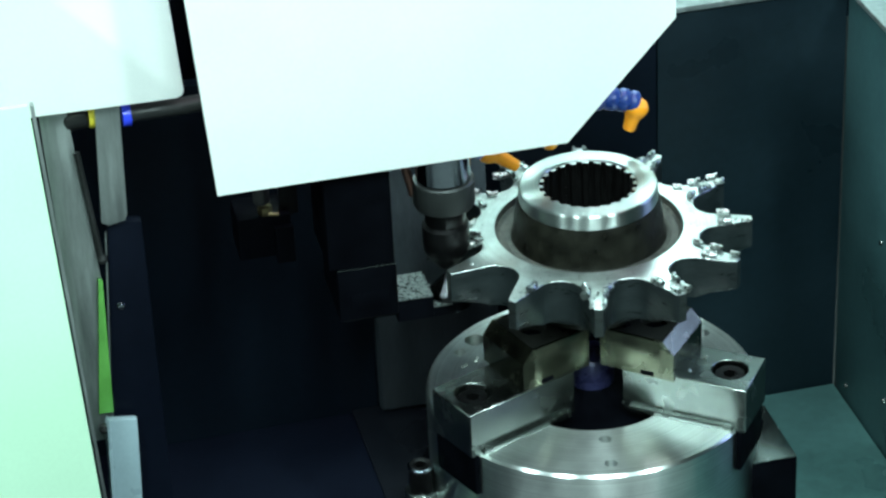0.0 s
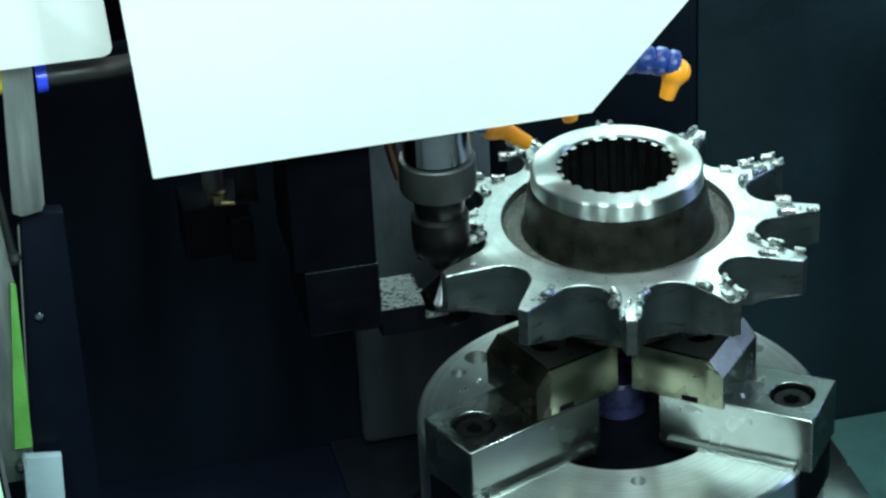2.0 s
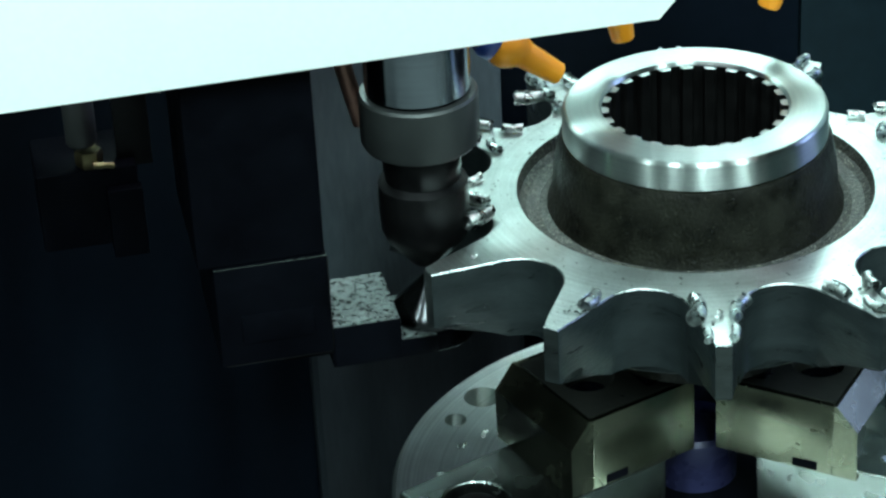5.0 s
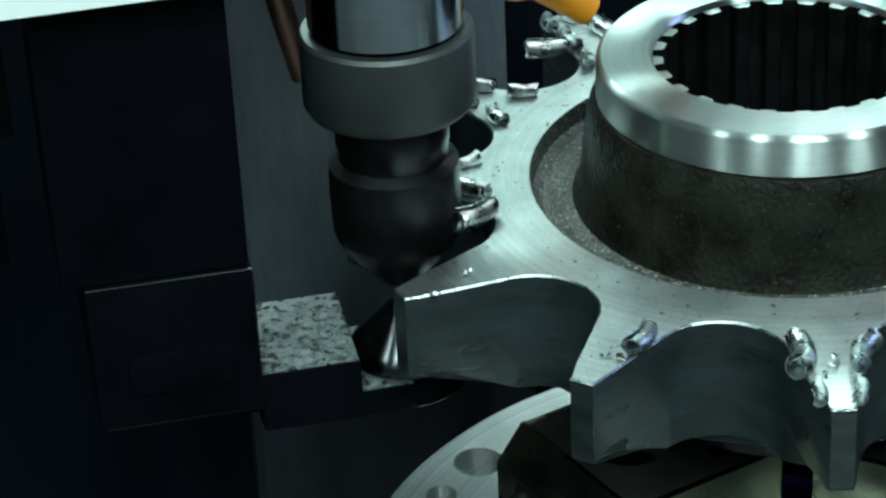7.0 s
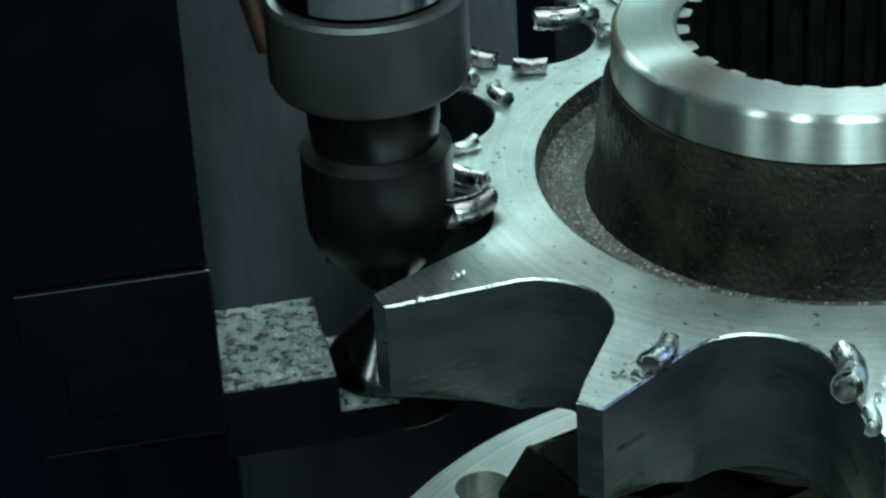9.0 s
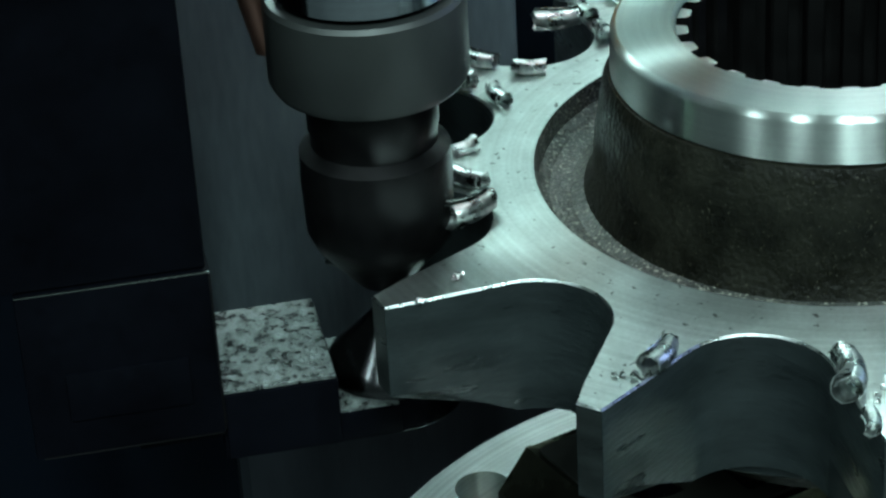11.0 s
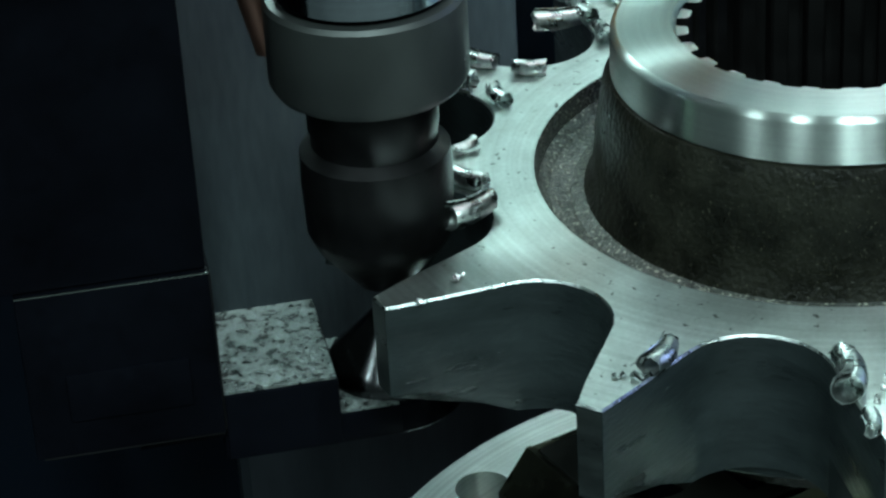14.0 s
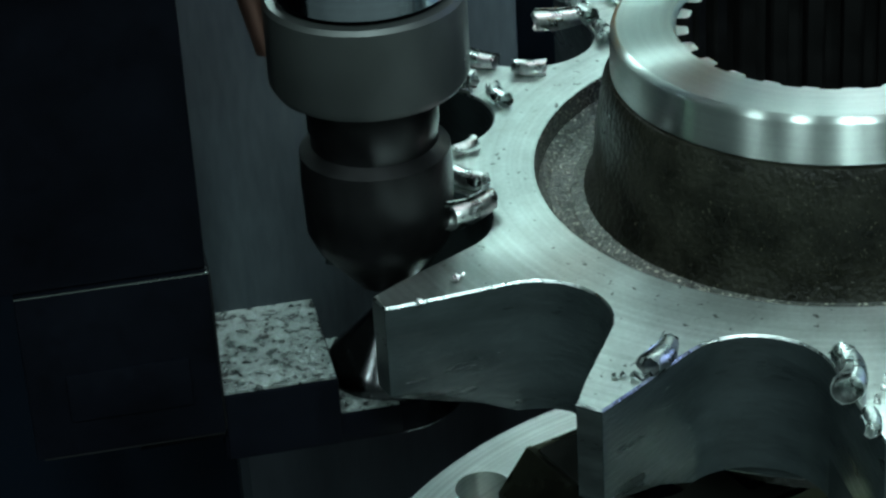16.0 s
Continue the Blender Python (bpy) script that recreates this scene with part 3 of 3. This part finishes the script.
# Black again for the shade in the gap, not the panel's paint.
part("edge_flange", upright(prism([(-280.4, 99), (-278.8, 99), (-307, 590), (-308.6, 590)], -56, -44.3, 0.3), "y"), BLACK, guard, "edge flange, coloured black for the shaded gap")

# ---- coolant nozzles ----
def nozzle(tip, bulb, hose):
    ob = thing("coolant_nozzle", FRAME, "orange coolant nozzle on a blue jointed hose", "nozzle", "coolant nozzles")
    t, b = Vector(tip), Vector(bulb)
    d = (t - b).normalized()
    part("tip", pipe([b - d * 6.5, b - d * 5, b - d * 2.5, b, b + d * 2.5, b + d * 5, b + d * 7, b + d * 9, t - d * 0.6, t], [5.5, 7.6, 9.0, 9.5, 9.1, 7.8, 6.2, 5.4, 4.5, 4.0], 28), ORANGE, ob, "orange tapered tip", 50)
    part("mouth", pipe([t - d * 0.3, t + d * 0.25], 2.8, 16), material("nozzle_mouth", (0.35, 0.06, 0.0), 0.6), ob)
    pts = arc([b - d * 3] + [Vector(h) for h in hose], 2)
    for p, q in zip(pts, pts[1:]):
        part("hose_link", pipe([p, p.lerp(q, 0.2), p.lerp(q, 0.7), q], [7.4, 8.8, 8.8, 7.4], 20), BLUE, ob, "blue hose link", 50)


nozzle((43, 40, 16), (49, 41, 33), [(36, 43, 41), (14, 46, 44), (-12, 56, 52)])
nozzle((-16, 40, 11), (-19, 42, 30), [(-24, 46, 48), (-34, 56, 72)])
nozzle((-42, 40, 0), (-62, 42, 15), [(-78, 46, 27), (-90, 56, 56)])

# ---- fittings of the tool head ----
pipe_ob = thing("coolant_pipe", HEAD, "brownish copper coolant pipe beside the spindle collar", "pipe")
part("tube", pipe(arc([(-148, 12, 130), (-139, 11, 71), (-132, 10, 33), (-126, 10, 6)], 6), 3.3, 20), COPPER, pipe_ob)
part("mouth", lathe([(2.2, -0.6), (2.2, 0), (0, 0), (0, -0.6)], 16), BRASS, pipe_ob, "brass rim").matrix_local = mm(-126, 10, 5.6)
valve = thing("hose_valve", HEAD @ mm(0, 17, 0), "black valve block with brass and black fittings", "valve")
part("body", box(-247, -207, 55, 90, -64, -30, 1.5), BLACK, valve)
part("lower_body", box(-220, -206, 50, 56, -68, -38, 1.0), BLACK, valve)
part("fitting", lathe([(5.5, -20), (6.2, -19), (6.2, -2), (5.4, 0), (5.4, 10), (0, 10), (0, -20)], 32), RUBBER, valve, "black fitting").matrix_local = mm(-227, 60, 0)
part("nut", lathe([(5.0, -30), (5.6, -29), (5.6, -24), (5.0, -23), (0, -23), (0, -30)], 6), BRASS, valve, "brass nut").matrix_local = mm(-225, 60, 0)
part("lever", pipe([(-224, 53, -27), (-216, 53, -28)], 1.4, 12), BRASS, valve, "brass lever")
part("bracket", box(-214, -200, 62, 65, -34, 40, 0.5), CUTTER, valve, "dark steel bracket")

# ---- guard and door at the side ----
door = thing("machine_door", FRAME, "pale green painted sliding door with a bright steel edge", "door")
part("leaf", upright(prism([(-760, -330), (-368, -330), (-387, 125), (-760, 125)], -4, 0, 0.8), "y"), PALE, door)
part("edge_strip", upright(prism([(-366, -330), (-364, -330), (-383.5, 125), (-386, 125)], -5, 1, 0.3), "y"), BRUSHED, door, "bright steel edge strip")
post = thing("guide_post", FRAME, "brushed steel guide post beside the door", "post", "guide posts")
part("strip", upright(prism([(-379, 100), (-360, 100), (-349, -60), (-354, -190), (-372, -190)], -66, -62, 0.6), "y"), BRUSHED, post)
post = thing("guide_post", FRAME, "short brushed steel strip with a rounded end", "post", "guide posts")
part("strip", upright(prism([(-339, 100), (-322, 100), (-326, 1), (-328, -4), (-340, -6), (-345, -3)], -60, -56, 0.6), "y"), BRUSHED, post)
cab = thing("inner_cabinet", FRAME, "dark navy painted inner cabinet with a highlight strip along its edge", "cabinet")
part("panel", upright(prism([(-341, -12), (-337, -7), (-316, -10), (-316, -295), (-364, -295)], -72, -62, 1.2), "y"), NAVY, cab)
# Highlight on the panel's edge, made as a thin bright strip.
part("edge", upright(prism([(-343.0, -14), (-342.0, -13), (-354.4, -172), (-355.4, -172)], -63, -60, 0.2), "y"), BRUSHED, cab, "thin bright strip for the edge's highlight")
part("screw", lathe([(3.2, 0), (2.2, 1.4), (0, 1.8), (0, 0)], 16), CHROME, cab, "small bright screw").matrix_local = mm(-338, 61.5, -77, 90)
latch = thing("latch_plate", FRAME, "blue-grey folded steel latch plate", "plate")
part("plate", upright(prism([(-359, -166), (-337, -169), (-343, -300), (-366, -300)], -56, -50, 1.0), "y"), LATCH, latch)
part("fold", upright(prism([(-360.5, -168), (-358, -166), (-365, -300), (-367.5, -300)], -58, -40, 0.8), "y"), LATCH, latch)
hose = thing("black_hose", FRAME, "black rubber hose with a blue ring", "hose")
part("tube", pipe(arc([(-316, 62, 77), (-290, 62, 77), (-262, 62, 78), (-230, 66, 82)], 5), 6.2, 20), RUBBER, hose)
part("ring", pipe([(-321, 62, 77), (-315, 62, 77)], 8.4, 24), BRIGHT_BLUE, hose, "bright blue ring")
grip = thing("hose_coupling", FRAME, "black hose coupling with a yellow collar", "coupling")
part("barrel", pipe([(-362, 70, 76), (-360, 70, 76.5), (-346, 70, 78), (-344, 70, 78)], [8, 9.5, 9.5, 8], 24), RUBBER, grip)
part("collar", pipe([(-344, 70, 78), (-338, 70, 78)], 10.5, 24), YELLOW, grip, "yellow collar")
part("joint", pipe([(-366, 70, 76), (-371, 70, 75)], 7, 24), BRIGHT_BLUE, grip, "blue joint")
rod = thing("gas_strut", FRAME, "thin black gas strut with ball ends", "strut")
part("rod", pipe([(-356, 58, 55), (-348, 58, -30)], 2.2, 14), RUBBER, rod)
part("end", lathe([(0, -4), (3, -3), (4, 0), (3, 3), (0, 4)], 20, False), RUBBER, rod).matrix_local = mm(-347.5, 58, -33)
part("end", lathe([(0, -4), (3, -3), (4, 0), (3, 3), (0, 4)], 20, False), RUBBER, rod).matrix_local = mm(-362, 50, -172)
solid("green_flap", upright(prism([(-352, -50), (-349, -52), (-353, -165), (-364, -165)], -61, -59, 0.3), "y"), GREEN, FRAME, "green plastic flap behind the door edge", "flap")

# ---- small bright studs for droplet glints on the wet wall ----
for u, v, z in ((276, 170, -335), (276, 110, -160), (276, 90, -300)):
    # Each glint is made as a small steel stud.
    s1 = thing("wall_glint", FRAME @ mm(u, v, z, 0, -90), "small bright stud standing for a droplet's glint on the wet wall", "screw", "wall screws")
    part("head", lathe([(2.2, 0), (1.7, 1.2), (0, 1.6), (0, 0)], 16), GROUND, s1)


# ---- burrs and chips left by the cutter ----
def curl(length, radius, turns, bend, seed, rows=14, cols=18):
    """A rolled ribbon of steel: a spiral section drawn along a bent line, with ragged ends."""
    rng = random.Random(seed)
    bm = bmesh.new()
    rag = [rng.uniform(-0.12, 0.12) for _ in range(cols)]
    sheets = []
    for off in (0.0, -0.22):
        grid = []
        for i in range(rows):
            f = i / (rows - 1)
            row = []
            for k in range(cols):
                a = turns * 2 * math.pi * k / (cols - 1)
                r = radius * (0.78 + 0.3 * k / (cols - 1)) * (1 + 0.04 * math.sin(5 * f + seed)) * (1 - 0.16 * f) + off
                x = (f - 0.5) * length + rag[k] * length * (0.5 if i in (0, rows - 1) else 0)
                row.append(bm.verts.new((x, r * math.cos(a) + bend * (f - 0.5) ** 2 * 4, r * math.sin(a) + radius * 0.9)))
            grid.append(row)
        sheets.append(grid)
    for g in sheets:
        for i in range(rows - 1):
            for k in range(cols - 1):
                bm.faces.new((g[i][k], g[i][k + 1], g[i + 1][k + 1], g[i + 1][k]))
    o, n = sheets
    for i in range(rows - 1):
        for k in (0, cols - 1):
            bm.faces.new((o[i][k], o[i + 1][k], n[i + 1][k], n[i][k]))
    for k in range(cols - 1):
        for i in (0, rows - 1):
            bm.faces.new((o[i][k], o[i][k + 1], n[i][k + 1], n[i][k]))
    return bm


def shard(seed):
    """A small crumpled flake."""
    rng = random.Random(seed)
    bm = bmesh.new()
    n = 7
    g = [[bm.verts.new(((i / n - 0.5) * 6 + rng.uniform(-.4, .4), (k / 4 - 0.5) * 2.6 + rng.uniform(-.4, .4), 0.9 + 0.9 * math.sin(i * 1.3 + seed) + rng.uniform(-.35, .35))) for k in range(5)] for i in range(n + 1)]
    for i in range(n):
        for k in range(4):
            bm.faces.new((g[i][k], g[i][k + 1], g[i + 1][k + 1], g[i + 1][k]))
    low = {v: bm.verts.new(v.co - Vector((0, 0, 0.25))) for v in bm.verts[:]}
    for f in bm.faces[:]:
        bm.faces.new([low[v] for v in reversed(f.verts)])
    for e in [e for e in bm.edges if len(e.link_faces) == 1 and e.verts[0] in low]:
        bm.faces.new((e.verts[0], e.verts[1], low[e.verts[1]], low[e.verts[0]]))
    return bm


CURLS = [mesh_of("metal_burr", curl(l, r, t, b, i), BURR, 60) for i, (l, r, t, b) in enumerate(((11, 2.9, 1.15, 0.9), (8, 2.5, 0.95, -0.8), (12, 3.3, 1.25, 1.3), (7, 2.2, 0.9, 0.6), (10, 2.9, 1.1, -1.1)))]
FLAKES = [mesh_of("metal_chip", shard(i), BURR, 60) for i in range(4)]
rng = random.Random(11)


def strew(mesh, x, y, z, turn, tilt, label, group, size=1.0):
    ob = new("metal_burr" if mesh in CURLS else "metal_chip", mesh)
    ob.matrix_world = pose(x / 1000, y / 1000, 1 + z / 1000, tilt, 0, turn) @ Matrix.Diagonal((size, size, size, 1))
    return tagged(ob, label, "metal chip", group)


CLEAN = (PHASE - 45,)
for x, y, turn, i in ((-81, -29, 45, 2), (-65, 72, 13, 0)):
    strew(CURLS[i], x, y, Z_FACE - 0.3, turn, 0, "thick rolled steel burr near the tooth root of a sprocket", "burrs on the sprocket", 1.05)
for k in range(TEETH):
    mid = PHASE + 30 * k + 15 - 90
    az = (mid + 90 + 180) % 360 - 180
    out = Vector((math.cos(radians(mid)), math.sin(radians(mid))))
    side = Vector((-out.y, out.x))
    for sgn in (-1, 1):
        flank = (out * 0.91 + side * (0.41 * sgn)).normalized()
        inward = (side * sgn * 0.91 - out * 0.41)
        turn = math.degrees(math.atan2(flank.y, flank.x))
        if any(abs(az - c) < 2 or (abs(az + 30 - c) < 2 and sgn > 0) for c in CLEAN):
            continue
        for d0, mesh_i in ((97, rng.choice((0, 2, 4))), (111, rng.choice((1, 3)))):
            if rng.random() < (0.05 if d0 < 100 else 0.35):
                continue
            q = out * d0 + side * (sgn * (18.3 + (d0 - 99) * 0.45)) + inward * rng.uniform(1.0, 2.4)
            strew(CURLS[mesh_i], q.x, q.y, Z_FACE - 0.3, turn + rng.uniform(-14, 14) + (180 if rng.random() < .5 else 0), 0,
                  "curled bright steel burr on the tooth edge of a sprocket", "burrs on the sprocket", rng.uniform(0.8, 1.15))
        if rng.random() < (0.85 if az < -60 else 0.3):
            q = out * 86 + side * (sgn * 12.5) - out * 2 + inward * 1.5
            strew(CURLS[rng.choice((0, 1, 4))], q.x, q.y, Z_FACE - 0.3, turn + sgn * 22 + rng.uniform(-10, 10), 0,
                  "curled bright steel burr on the tooth edge of a sprocket", "burrs on the sprocket", rng.uniform(0.75, 1.0))
    for _ in range(2):
        tip = math.radians(mid + 15 + rng.uniform(-3, 3))
        r = rng.uniform(94, 114)
        strew(FLAKES[rng.randrange(4)], r * math.cos(tip), r * math.sin(tip), Z_FACE + 0.1, rng.uniform(0, 360), 0,
              "small crumpled steel chip lying on a sprocket tooth", "chips on the sprocket", rng.uniform(0.45, 0.85))

for x, y, z, turn, size in ((-96, 22, -170, 40, 0.8), (-88, 30, -170, 110, 0.6), (-104, 2, -170, 10, 0.7), (-84, -20, -135, 75, 0.6), (-78, -62, -135, 20, 0.5),
                            (72, -42, -135, 130, 0.7), (84, -26, -135, 60, 0.9), (60, -52, -135, 15, 0.6), (-64, -80, -170, 35, 0.6), (-70, -84, -170, 95, 0.5)):
    strew(FLAKES[int(turn) % 4], x, y, z, turn, 0, "small crumpled steel chip lying on the chuck", "chips on the chuck", size)
